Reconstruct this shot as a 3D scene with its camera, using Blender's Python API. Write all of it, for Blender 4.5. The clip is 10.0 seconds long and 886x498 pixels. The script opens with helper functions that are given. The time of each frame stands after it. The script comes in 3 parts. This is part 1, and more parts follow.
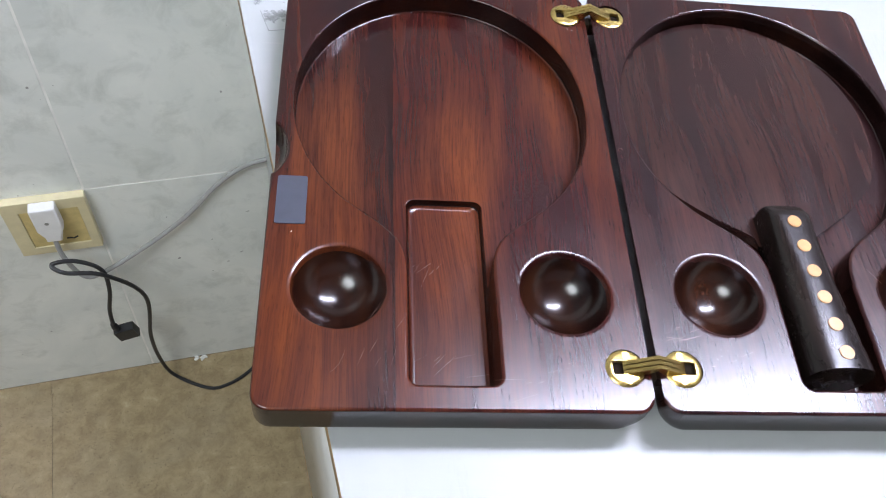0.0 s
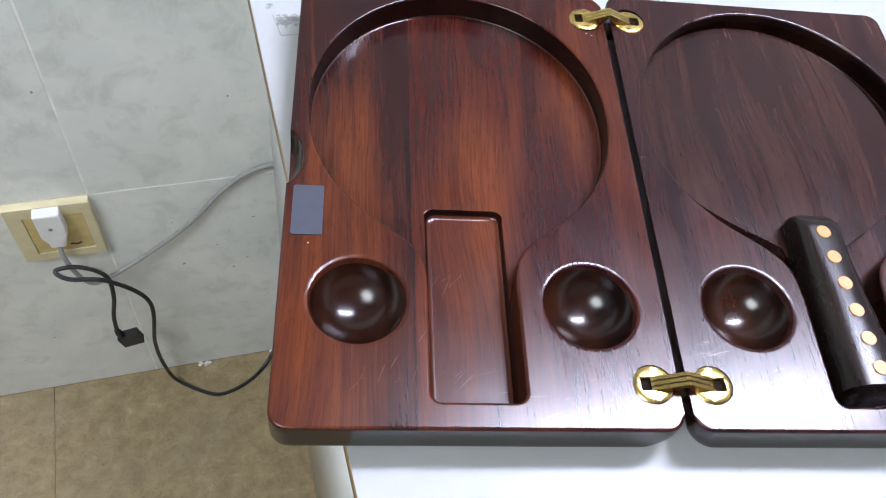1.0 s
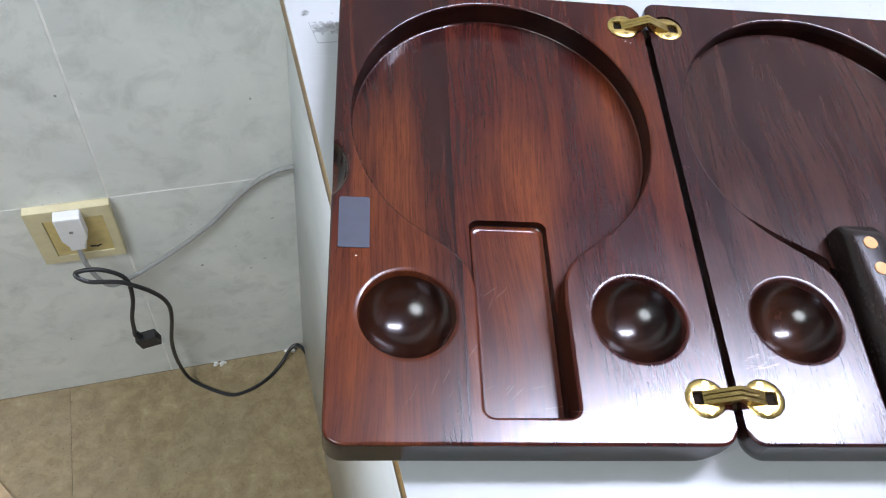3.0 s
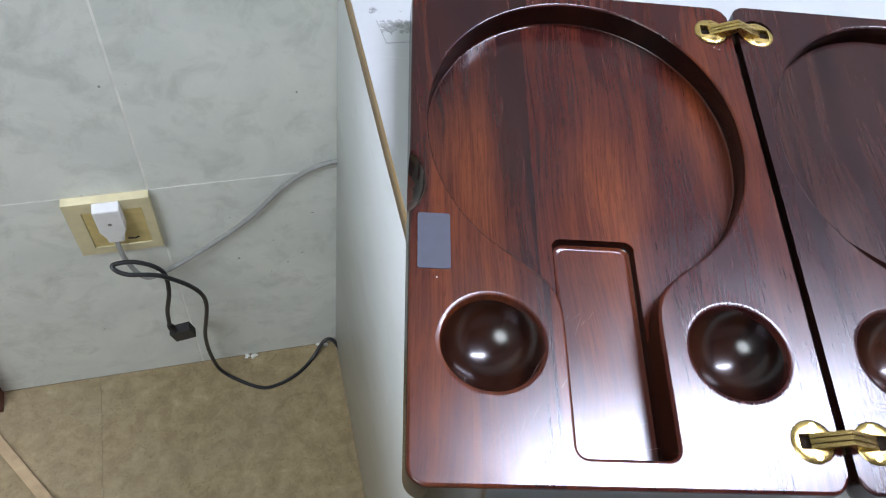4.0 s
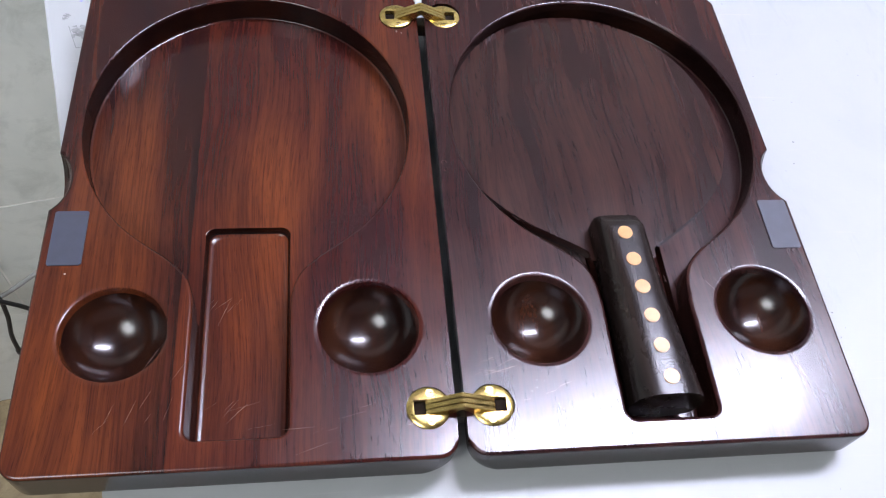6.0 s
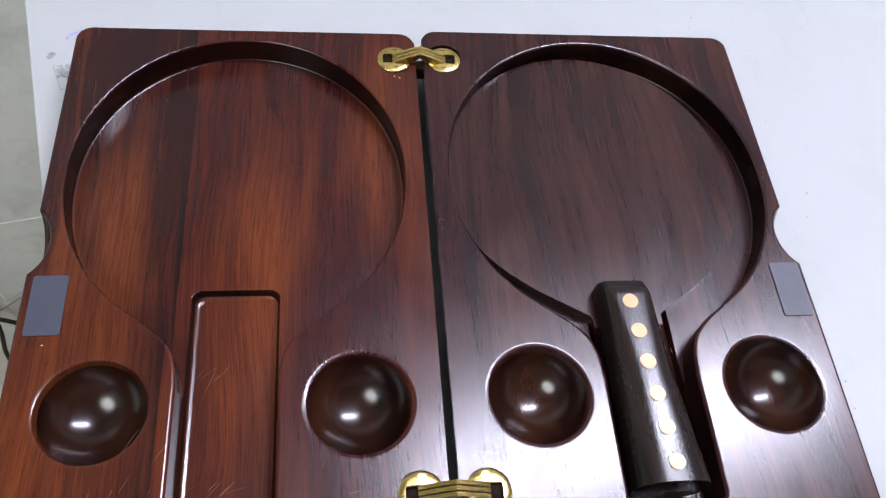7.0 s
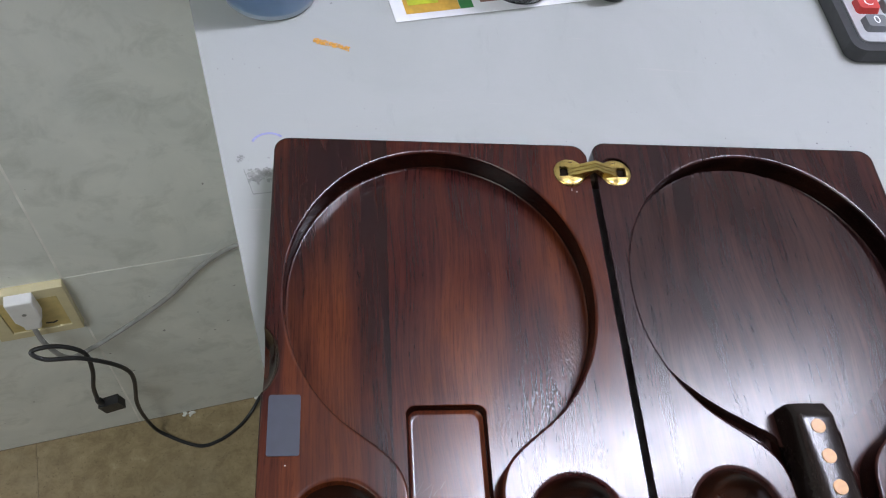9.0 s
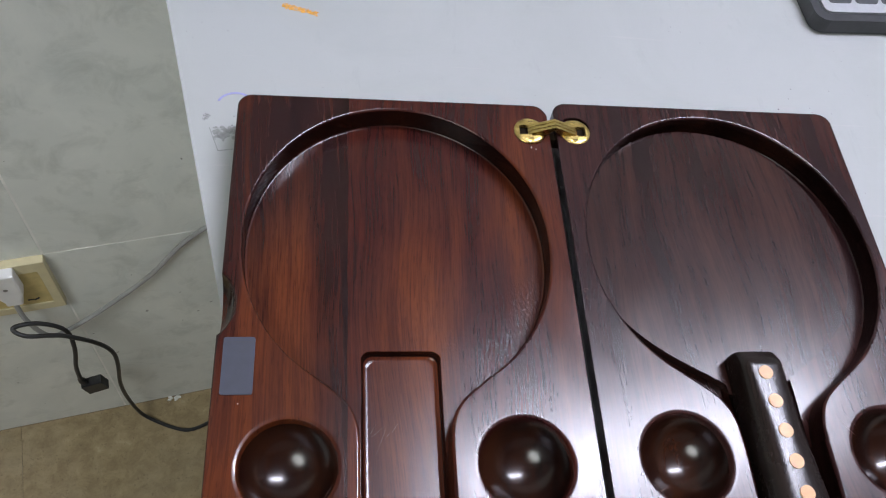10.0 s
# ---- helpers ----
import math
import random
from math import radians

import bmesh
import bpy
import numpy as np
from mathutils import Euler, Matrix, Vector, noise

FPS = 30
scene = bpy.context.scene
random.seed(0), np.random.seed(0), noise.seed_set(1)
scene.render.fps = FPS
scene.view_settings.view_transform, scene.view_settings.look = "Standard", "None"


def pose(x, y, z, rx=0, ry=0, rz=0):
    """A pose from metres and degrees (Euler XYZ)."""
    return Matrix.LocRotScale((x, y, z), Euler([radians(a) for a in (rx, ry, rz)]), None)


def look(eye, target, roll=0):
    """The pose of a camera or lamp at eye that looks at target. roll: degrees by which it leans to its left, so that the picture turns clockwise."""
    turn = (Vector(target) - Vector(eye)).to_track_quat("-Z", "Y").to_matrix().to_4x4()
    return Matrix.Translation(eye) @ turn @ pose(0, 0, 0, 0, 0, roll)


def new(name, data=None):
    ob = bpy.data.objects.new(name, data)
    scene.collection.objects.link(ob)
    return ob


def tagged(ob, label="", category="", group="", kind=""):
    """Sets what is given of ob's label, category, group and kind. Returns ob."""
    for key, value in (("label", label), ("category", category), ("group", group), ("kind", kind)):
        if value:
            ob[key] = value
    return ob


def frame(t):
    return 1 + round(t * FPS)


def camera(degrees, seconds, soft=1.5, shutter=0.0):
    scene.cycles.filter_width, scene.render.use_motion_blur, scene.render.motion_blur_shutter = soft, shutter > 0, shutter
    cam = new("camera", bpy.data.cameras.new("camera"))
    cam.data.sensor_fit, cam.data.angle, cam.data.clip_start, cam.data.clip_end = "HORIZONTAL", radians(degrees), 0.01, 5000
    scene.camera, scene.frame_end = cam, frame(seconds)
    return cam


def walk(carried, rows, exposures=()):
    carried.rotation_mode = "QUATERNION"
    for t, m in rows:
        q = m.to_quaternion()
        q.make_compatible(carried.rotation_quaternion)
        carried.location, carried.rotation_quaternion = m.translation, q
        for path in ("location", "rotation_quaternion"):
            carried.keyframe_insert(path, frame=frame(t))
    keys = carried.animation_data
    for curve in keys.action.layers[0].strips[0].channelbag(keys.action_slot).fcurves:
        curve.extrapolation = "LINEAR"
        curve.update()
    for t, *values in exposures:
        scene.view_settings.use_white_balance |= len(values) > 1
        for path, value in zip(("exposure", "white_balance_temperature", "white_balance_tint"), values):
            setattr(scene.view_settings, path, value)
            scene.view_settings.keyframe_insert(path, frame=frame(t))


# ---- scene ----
cam = camera(56.1, 10.0, 1.1)
PATH = [
    (0, (-0.143, -0.139, 1.172), (0.091, 0.952, -0.488), 12.0),
    (0.5, (-0.148, -0.133, 1.168), (0.087, 0.958, -0.492), 12.0),
    (1, (-0.152, -0.128, 1.164), (0.083, 0.965, -0.494), 12.0),
    (1.5, (-0.154, -0.122, 1.169), (0.081, 0.966, -0.492), 12.1),
    (2, (-0.152, -0.123, 1.163), (0.082, 0.968, -0.498), 12.0),
    (2.2, (-0.151, -0.123, 1.162), (0.081, 0.964, -0.501), 11.7),
    (3.3, (-0.183, -0.112, 1.165), (0.052, 0.965, -0.504), 12.3),
    (3.5, (-0.186, -0.105, 1.155), (0.041, 0.965, -0.519), 12.4),
    (4, (-0.204, -0.09, 1.149), (-0.004, 0.96, -0.542), 12.1),
    (4.5, (-0.197, -0.085, 1.164), (0.016, 0.97, -0.522), 12.4),
    (5, (-0.148, -0.09, 1.169), (0.149, 0.982, -0.493), 11.4),
    (5.5, (-0.091, -0.108, 1.169), (0.203, 0.957, -0.498), 11.0),
    (5.7, (-0.071, -0.112, 1.164), (0.201, 0.956, -0.505), 10.3),
    (6.8, (-0.039, -0.079, 1.167), (0.222, 0.947, -0.53), 11.4),
    (7, (-0.045, -0.068, 1.169), (0.211, 0.966, -0.524), 11.2),
    (7.5, (-0.064, -0.039, 1.181), (0.194, 0.985, -0.517), 12.2),
    (8, (-0.098, -0.015, 1.194), (0.165, 1.003, -0.507), 12.7),
    (8.5, (-0.146, -0.015, 1.193), (0.12, 1.006, -0.506), 13.0),
    (9, (-0.15, -0.021, 1.211), (0.119, 1.004, -0.485), 13.2),
    (9.5, (-0.148, -0.032, 1.21), (0.121, 0.995, -0.486), 13.3),
    (10, (-0.128, -0.051, 1.205), (0.141, 0.986, -0.484), 13.3),
]
walk(cam, [(t, look(eye, target, roll)) for t, eye, target, roll in PATH], ((0, -0.08, 6450, 12), (2.2, -0.08, 6450, 12), (3.5, -0.15, 6320, 10), (4.5, -0.25, 6320, 11), (5.5, -0.25, 6420, 15),
     (7, -0.42, 6700, 13), (8, -0.62, 6750, 11), (9, -0.88, 6750, 9), (10, -0.80, 6800, 10)))

# ---- world and lights ----
world = bpy.data.worlds.new("world")
world.use_nodes = True
world.node_tree.nodes["Background"].inputs[0].default_value = (0.9, 0.95, 1.0, 1)
world.node_tree.nodes["Background"].inputs[1].default_value = 0.05
scene.world = world

TZ = 0.805          # height of the tabletop
T = 0.831           # height of the open case's upper face
WALL = pose(-0.434, 0.414, 0, 0, 0, 12.2)   # the tiled wall's frame: x along it, y into it
CEIL = 2.75
TUBE_POWER, PANEL_POWER = 165.0, 18.5
FLOOR_Z = -0.014     # height of the floor
TILED = 1.321         # unseen height where the tiles give way to an added dark wall


# ---- materials ----
def nodes_of(name):
    m = bpy.data.materials.new(name)
    m.use_nodes = True
    return m, m.node_tree.nodes, m.node_tree.links, m.node_tree.nodes["Principled BSDF"]


def coords(n, l, scale=(1, 1, 1), kind="Object", offset=(0, 0, 0)):
    tc, mp = n.new("ShaderNodeTexCoord"), n.new("ShaderNodeMapping")
    mp.inputs["Scale"].default_value, mp.inputs["Location"].default_value = scale, offset
    l.new(tc.outputs[kind], mp.inputs[0])
    return mp.outputs[0]


def noise_tex(n, l, vec, scale, detail=4, rough=0.55, dist=0.0):
    t = n.new("ShaderNodeTexNoise")
    t.inputs["Scale"].default_value, t.inputs["Detail"].default_value = scale, detail
    t.inputs["Roughness"].default_value, t.inputs["Distortion"].default_value = rough, dist
    l.new(vec, t.inputs["Vector"])
    return t.outputs[0]


def ramp(n, l, fac, stops):
    r = n.new("ShaderNodeValToRGB")
    while len(r.color_ramp.elements) < len(stops):
        r.color_ramp.elements.new(0.5)
    for e, (p, c) in zip(r.color_ramp.elements, stops):
        e.position = p
        e.color = (*c, 1) if len(c) == 3 else c
    l.new(fac, r.inputs[0])
    return r.outputs[0]


def mix(n, l, fac, a, b, mode="MIX"):
    m = n.new("ShaderNodeMix")
    m.data_type, m.blend_type = "RGBA", mode
    for value, sock in ((fac, m.inputs[0]), (a, m.inputs[6]), (b, m.inputs[7])):
        if isinstance(value, bpy.types.NodeSocket):
            l.new(value, sock)
        elif isinstance(value, tuple):
            sock.default_value = (*value, 1)
        else:
            sock.default_value = value
    return m.outputs[2]


def span(n, l, fac, lo, hi, a=0.0, b=1.0):
    m = n.new("ShaderNodeMapRange")
    for i, v in enumerate((lo, hi, a, b)):
        m.inputs[i + 1].default_value = v
    l.new(fac, m.inputs[0])
    return m.outputs[0]


def bump(n, l, bsdf, height, strength, distance=0.001):
    b = n.new("ShaderNodeBump")
    b.inputs["Strength"].default_value, b.inputs["Distance"].default_value = strength, distance
    l.new(height, b.inputs["Height"])
    l.new(b.outputs[0], bsdf.inputs["Normal"])


def grey(v):
    return (v, v, v)


def stretch(n, l, vec, scale, offset):
    mp = n.new("ShaderNodeMapping")
    mp.inputs["Scale"].default_value, mp.inputs["Location"].default_value = scale, offset
    l.new(vec, mp.inputs[0])
    return mp.outputs[0]


def calc_node(n, l, op, a, b):
    """Arithmetic of two sockets or numbers."""
    m = n.new("ShaderNodeMath")
    m.operation = op
    for value, sock in ((a, m.inputs[0]), (b, m.inputs[1])):
        if isinstance(value, bpy.types.NodeSocket):
            l.new(value, sock)
        else:
            sock.default_value = value
    return m.outputs[0]


def spot_mask(n, l, x, y, rx, ry):
    """One at (x, y), falling softly to nothing at the radii."""
    g, r = n.new("ShaderNodeTexGradient"), n.new("ShaderNodeMapRange")
    g.gradient_type, r.interpolation_type = "SPHERICAL", "SMOOTHSTEP"
    l.new(coords(n, l, (1 / rx, 1 / ry, 0), offset=(-x / rx, -y / ry, 0)), g.inputs[0])
    l.new(g.outputs[1], r.inputs[0])
    r.inputs[2].default_value = 0.85
    return r.outputs[0]


def wood(name, dark, mid, light, glow, rough, seed, seam=None, pale=0.5, figure=(), chatter=None, spec=0.5):
    """Oiled hardwood, its grain along y; seam: where two glued boards meet; chatter: where the carving left tool marks."""
    m, n, l, b = nodes_of(name)
    off = (seed, seed * 0.37, 0)
    sway = noise_tex(n, l, coords(n, l, (1, 0.45, 0.6), offset=off), 9, 2, 0.5)
    push = n.new("ShaderNodeCombineXYZ")
    l.new(span(n, l, sway, 0.2, 0.8, -0.012, 0.012), push.inputs[0])
    bent = n.new("ShaderNodeVectorMath")
    bent.operation = "ADD"
    l.new(coords(n, l), bent.inputs[0])
    l.new(push.outputs[0], bent.inputs[1])
    v = bent.outputs[0]
    bands = noise_tex(n, l, stretch(n, l, v, (1, 0.060, 0.6), off), 62, 3, 0.5, 0.25)
    streaks = noise_tex(n, l, stretch(n, l, v, (1, 0.034, 0.6), off), 210, 4, 0.6, 0.15)
    fibre = noise_tex(n, l, stretch(n, l, v, (1, 0.030, 1), off), 900, 3, 0.65)
    cloud = noise_tex(n, l, stretch(n, l, v, (1, 0.40, 0.6), off), 26, 4, 0.55, 0.3)
    total = calc_node(n, l, "ADD", calc_node(n, l, "MULTIPLY", bands, 0.48), calc_node(n, l, "MULTIPLY", streaks, 0.20))
    total = calc_node(n, l, "ADD", total, calc_node(n, l, "MULTIPLY", cloud, 0.32))
    col = ramp(n, l, total, [(0.35, dark), (0.46, mid), (0.56, light), (0.66, tuple((p + q) / 2 for p, q in zip(light, glow)))])
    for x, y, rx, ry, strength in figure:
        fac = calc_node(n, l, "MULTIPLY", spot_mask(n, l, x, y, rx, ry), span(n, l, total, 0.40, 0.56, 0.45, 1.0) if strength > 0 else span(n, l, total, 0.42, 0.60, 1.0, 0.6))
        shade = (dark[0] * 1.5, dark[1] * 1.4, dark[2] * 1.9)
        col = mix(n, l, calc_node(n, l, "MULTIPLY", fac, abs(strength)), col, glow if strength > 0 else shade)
    if seam is not None:
        sep = n.new("ShaderNodeSeparateXYZ")
        l.new(coords(n, l), sep.inputs[0])
        side = span(n, l, sep.outputs[0], seam - 0.0004, seam + 0.0004)
        band = span(n, l, sep.outputs[0], seam - 0.013, seam - 0.002)
        low = mix(n, l, span(n, l, streaks, 0.44, 0.64), tuple(c * 0.55 for c in dark), tuple(c * 1.0 for c in mid))
        dim = calc_node(n, l, "MULTIPLY", span(n, l, side, 0, 1, 1, 0), span(n, l, band, 0, 1, 0.0, 0.76))
        col = mix(n, l, dim, col, low)
        col = mix(n, l, side, col, mix(n, l, 0.24, col, (mid[0] * 2.6, mid[1] * 1.5, mid[2] * 0.9)))
    col = mix(n, l, span(n, l, fibre, 0.34, 0.56, 0.38, 0.0), col, tuple(c * 0.45 for c in dark))
    col = mix(n, l, span(n, l, fibre, 0.54, 0.72, 0.0, 0.09), col, glow)
    pores = noise_tex(n, l, stretch(n, l, v, (1, 0.07, 1), off), 1500, 2, 0.5)
    col = mix(n, l, span(n, l, pores, 0.58, 0.68, 0, 0.30), col, tuple(c * 0.3 for c in dark))
    l.new(col, b.inputs["Base Color"])
    wear = noise_tex(n, l, coords(n, l, (1, 0.5, 1), offset=off), 55, 5, 0.65)
    speck = noise_tex(n, l, coords(n, l, (1, 0.55, 1), offset=off), 700, 3, 0.7)
    tone = calc_node(n, l, "ADD", span(n, l, wear, 0.3, 0.7, rough * 0.84, rough * 1.14), span(n, l, speck, 0.40, 0.70, 0.0, pale))
    l.new(tone, b.inputs["Roughness"])
    b.inputs["Specular IOR Level"].default_value = spec
    if chatter:
        turn = n.new("ShaderNodeMapping")
        turn.inputs["Rotation"].default_value, turn.inputs["Scale"].default_value = (0, 0, radians(38)), (1, 0.42, 1)
        l.new(coords(n, l), turn.inputs[0])
        sep = n.new("ShaderNodeSeparateXYZ")
        l.new(coords(n, l), sep.inputs[0])
        height = 0.0
        tool = calc_node(n, l, "MULTIPLY", noise_tex(n, l, turn.outputs[0], 950, 2, 0.6), span(n, l, sep.outputs[2], 0.0140, 0.0165, 1.0, 0.0))
        for x, y, rx, ry in chatter:
            height = calc_node(n, l, "ADD", height, calc_node(n, l, "MULTIPLY", tool, spot_mask(n, l, x, y, rx, ry)))
        bump(n, l, b, height, 1.0, 0.0002)
    return m


def plain(name, color, rough=0.5, metal=0.0, vary=0.12, scale=60, bumps=0.05, spec=0.5):
    m, n, l, b = nodes_of(name)
    v = coords(n, l)
    big, small = noise_tex(n, l, v, scale, 4), noise_tex(n, l, v, scale * 9, 3)
    c = mix(n, l, span(n, l, big, 0.3, 0.7), tuple(k * (1 - vary) for k in color), tuple(min(1, k * (1 + vary)) for k in color))
    l.new(c, b.inputs["Base Color"])
    l.new(span(n, l, small, 0.3, 0.7, rough * 0.85, rough * 1.15), b.inputs["Roughness"])
    b.inputs["Metallic"].default_value, b.inputs["Specular IOR Level"].default_value = metal, spec
    if bumps:
        bump(n, l, b, small, bumps, 0.0005)
    return m


def glowing(name, color, strength):
    m, n, l, b = nodes_of(name)
    b.inputs["Base Color"].default_value = (0.8, 0.8, 0.8, 1)
    b.inputs["Emission Color"].default_value, b.inputs["Emission Strength"].default_value = (*color, 1), strength
    return m


def clear(name, color, rough=0.05):
    m, n, l, b = nodes_of(name)
    b.inputs["Base Color"].default_value = (*color, 1)
    b.inputs["Transmission Weight"].default_value, b.inputs["Roughness"].default_value, b.inputs["IOR"].default_value = 1, rough, 1.45
    return m


def marble_tile():
    m, n, l, b = nodes_of("marble_tile")
    v = coords(n, l, kind="Object")
    info = n.new("ShaderNodeObjectInfo")
    add = n.new("ShaderNodeVectorMath")
    add.operation = "ADD"
    shift = n.new("ShaderNodeMath")
    shift.operation = "MULTIPLY"
    shift.inputs[1].default_value = 17.0
    l.new(info.outputs["Random"], shift.inputs[0])
    l.new(v, add.inputs[0])
    l.new(shift.outputs[0], add.inputs[1])
    vein = noise_tex(n, l, add.outputs[0], 7, 7, 0.62, 1.4)
    cloud = noise_tex(n, l, add.outputs[0], 22, 6, 0.68, 0.5)
    dots = noise_tex(n, l, add.outputs[0], 130, 1, 0.4)
    c = mix(n, l, span(n, l, vein, 0.35, 0.68), (0.69, 0.72, 0.69), (0.80, 0.82, 0.78))
    c = mix(n, l, span(n, l, cloud, 0.50, 0.74, 0, 0.65), c, (0.47, 0.50, 0.46))
    c = mix(n, l, span(n, l, dots, 0.797, 0.812, 0, 0.7), c, (0.16, 0.16, 0.15))
    l.new(c, b.inputs["Base Color"])
    b.inputs["Roughness"].default_value = 0.3
    bump(n, l, b, cloud, 0.04, 0.001)
    return m


def stone_floor():
    m, n, l, b = nodes_of("stone_floor")
    info, add, shift = n.new("ShaderNodeObjectInfo"), n.new("ShaderNodeVectorMath"), n.new("ShaderNodeMath")
    add.operation, shift.operation, shift.inputs[1].default_value = "ADD", "MULTIPLY", 23.0
    l.new(info.outputs["Random"], shift.inputs[0])
    l.new(coords(n, l), add.inputs[0])
    l.new(shift.outputs[0], add.inputs[1])
    v = add.outputs[0]
    big, mid, fine = noise_tex(n, l, v, 9, 6, 0.65, 0.4), noise_tex(n, l, v, 42, 6, 0.7, 0.3), noise_tex(n, l, v, 260, 3, 0.6)
    c = mix(n, l, span(n, l, mid, 0.34, 0.66), (0.225, 0.165, 0.085), (0.37, 0.285, 0.160))
    c = mix(n, l, span(n, l, big, 0.45, 0.75, 0, 0.5), c, (0.30, 0.25, 0.17))
    c = mix(n, l, span(n, l, mid, 0.62, 0.74, 0, 0.6), c, (0.47, 0.40, 0.27))
    c = mix(n, l, span(n, l, fine, 0.60, 0.72, 0, 0.5), c, (0.12, 0.09, 0.05))
    l.new(c, b.inputs["Base Color"])
    b.inputs["Roughness"].default_value = 0.5
    bump(n, l, b, fine, 0.08, 0.001)
    return m


def laminate(name, base, specks=True):
    m, n, l, b = nodes_of(name)
    v = coords(n, l)
    grime = noise_tex(n, l, v, 9, 6, 0.65, 0.6)
    smear = noise_tex(n, l, coords(n, l, (1, 0.25, 1)), 60, 5, 0.7, 0.4)
    dots, gate = noise_tex(n, l, v, 420, 1, 0.3), noise_tex(n, l, v, 17, 2)
    scr = noise_tex(n, l, coords(n, l, (0.05, 1, 1)), 330, 3, 0.6, 0.2)
    c = mix(n, l, span(n, l, grime, 0.45, 0.75, 0, 0.5), base, tuple(k * f for k, f in zip(base, (0.84, 0.86, 0.84))))
    c = mix(n, l, span(n, l, smear, 0.60, 0.78, 0, 0.35), c, tuple(k * 0.72 for k in base))
    if specks:
        both = n.new("ShaderNodeMath")
        both.operation = "MULTIPLY"
        l.new(span(n, l, dots, 0.765, 0.785), both.inputs[0])
        l.new(span(n, l, gate, 0.56, 0.66), both.inputs[1])
        c = mix(n, l, both.outputs[0], c, (0.12, 0.11, 0.12))
    c = mix(n, l, span(n, l, scr, 0.67, 0.74, 0, 0.35), c, (0.45, 0.43, 0.42))
    l.new(c, b.inputs["Base Color"])
    l.new(span(n, l, smear, 0.3, 0.7, 0.28, 0.42), b.inputs["Roughness"])
    b.inputs["Specular IOR Level"].default_value = 0.16
    bump(n, l, b, smear, 0.03, 0.0005)
    return m


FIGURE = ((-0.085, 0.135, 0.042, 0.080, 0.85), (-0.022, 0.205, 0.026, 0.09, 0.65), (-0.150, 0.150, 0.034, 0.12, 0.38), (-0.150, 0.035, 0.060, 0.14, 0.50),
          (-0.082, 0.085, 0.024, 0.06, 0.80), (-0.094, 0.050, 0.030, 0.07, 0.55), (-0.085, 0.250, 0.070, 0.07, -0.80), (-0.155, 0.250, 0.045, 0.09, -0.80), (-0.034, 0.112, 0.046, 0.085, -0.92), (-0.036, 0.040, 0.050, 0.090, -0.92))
CHATTER = ((-0.046, 0.124, 0.044, 0.040), (-0.022, 0.152, 0.024, 0.045))
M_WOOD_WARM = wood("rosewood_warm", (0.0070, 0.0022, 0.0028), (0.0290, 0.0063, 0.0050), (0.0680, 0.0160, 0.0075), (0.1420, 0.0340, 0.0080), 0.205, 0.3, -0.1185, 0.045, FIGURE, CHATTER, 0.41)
# darkened copy for recess and outer walls: their shade is put into the colour
M_WOOD_WARM_SHADED_GLOSS = wood("rosewood_warm_shaded_gloss", (0.0030, 0.0011, 0.0010), (0.0080, 0.0022, 0.0016), (0.018, 0.0048, 0.0024), (0.030, 0.0078, 0.0030), 0.19, 0.3, None, 0.02)
# hollows' wood darker than the top faces: shade inside them painted in
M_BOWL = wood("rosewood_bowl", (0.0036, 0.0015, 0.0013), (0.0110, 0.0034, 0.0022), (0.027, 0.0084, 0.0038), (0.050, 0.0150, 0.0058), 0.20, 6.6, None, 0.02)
M_WOOD_DARK = wood("rosewood_dark", (0.0097, 0.0040, 0.0049), (0.0248, 0.0083, 0.0080), (0.0432, 0.0143, 0.0118), (0.0589, 0.0179, 0.0118), 0.21, 4.1, None, 0.045, spec=0.36)
# the dark half's walls, their shade put into the colour likewise
M_WOOD_DARK_SHADED_GLOSS = wood("rosewood_dark_shaded_gloss", (0.0030, 0.0013, 0.0012), (0.0080, 0.0028, 0.0022), (0.018, 0.0060, 0.0037), (0.028, 0.0084, 0.0040), 0.19, 4.1, None, 0.02)
M_BLADE = wood("rosewood_blade", (0.0119, 0.0049, 0.0047), (0.0252, 0.0097, 0.0084), (0.0408, 0.0162, 0.0123), (0.0475, 0.0181, 0.0123), 0.21, 9.7, None, 0.045, spec=0.36)
M_WORN = wood("rosewood_worn_edge", (0.045, 0.022, 0.0210), (0.080, 0.038, 0.0330), (0.120, 0.060, 0.0520), (0.100, 0.046, 0.0370), 0.16, 1.4, None, 0.2)
M_EBONY = wood("ebony", (0.0055, 0.0038, 0.0034), (0.0115, 0.0076, 0.0064), (0.021, 0.0135, 0.0105), (0.016, 0.0100, 0.0080), 0.26, 2.2, None, 0.02, spec=0.4)
M_INLAY = plain("boxwood_inlay", (0.50, 0.235, 0.060), 0.35, 0, 0.10, 400, 0.03)
M_BRASS = plain("brass", (0.70, 0.51, 0.17), 0.27, 1.0, 0.12, 300, 0.05)
M_BRASS_DARK = plain("brass_in_shade", (0.030, 0.018, 0.008), 0.5, 0.3, 0.3, 300, 0.05)
M_SLOT = plain("slot_shadow", (0.012, 0.008, 0.005), 0.9, 0, 0.3, 300, 0, 0.1)
M_PAD = plain("grey_pad", (0.044, 0.048, 0.064), 0.48, 0.0, 0.06, 200, 0.05, 0.4)
M_TILE, M_FLOOR = marble_tile(), stone_floor()
M_GROUT = plain("grout", (0.86, 0.86, 0.83), 0.9, 0, 0.15, 30, 0.2)
M_GROUT_DARK = plain("floor_joint", (0.16, 0.13, 0.085), 0.9, 0, 0.2, 60, 0.2)
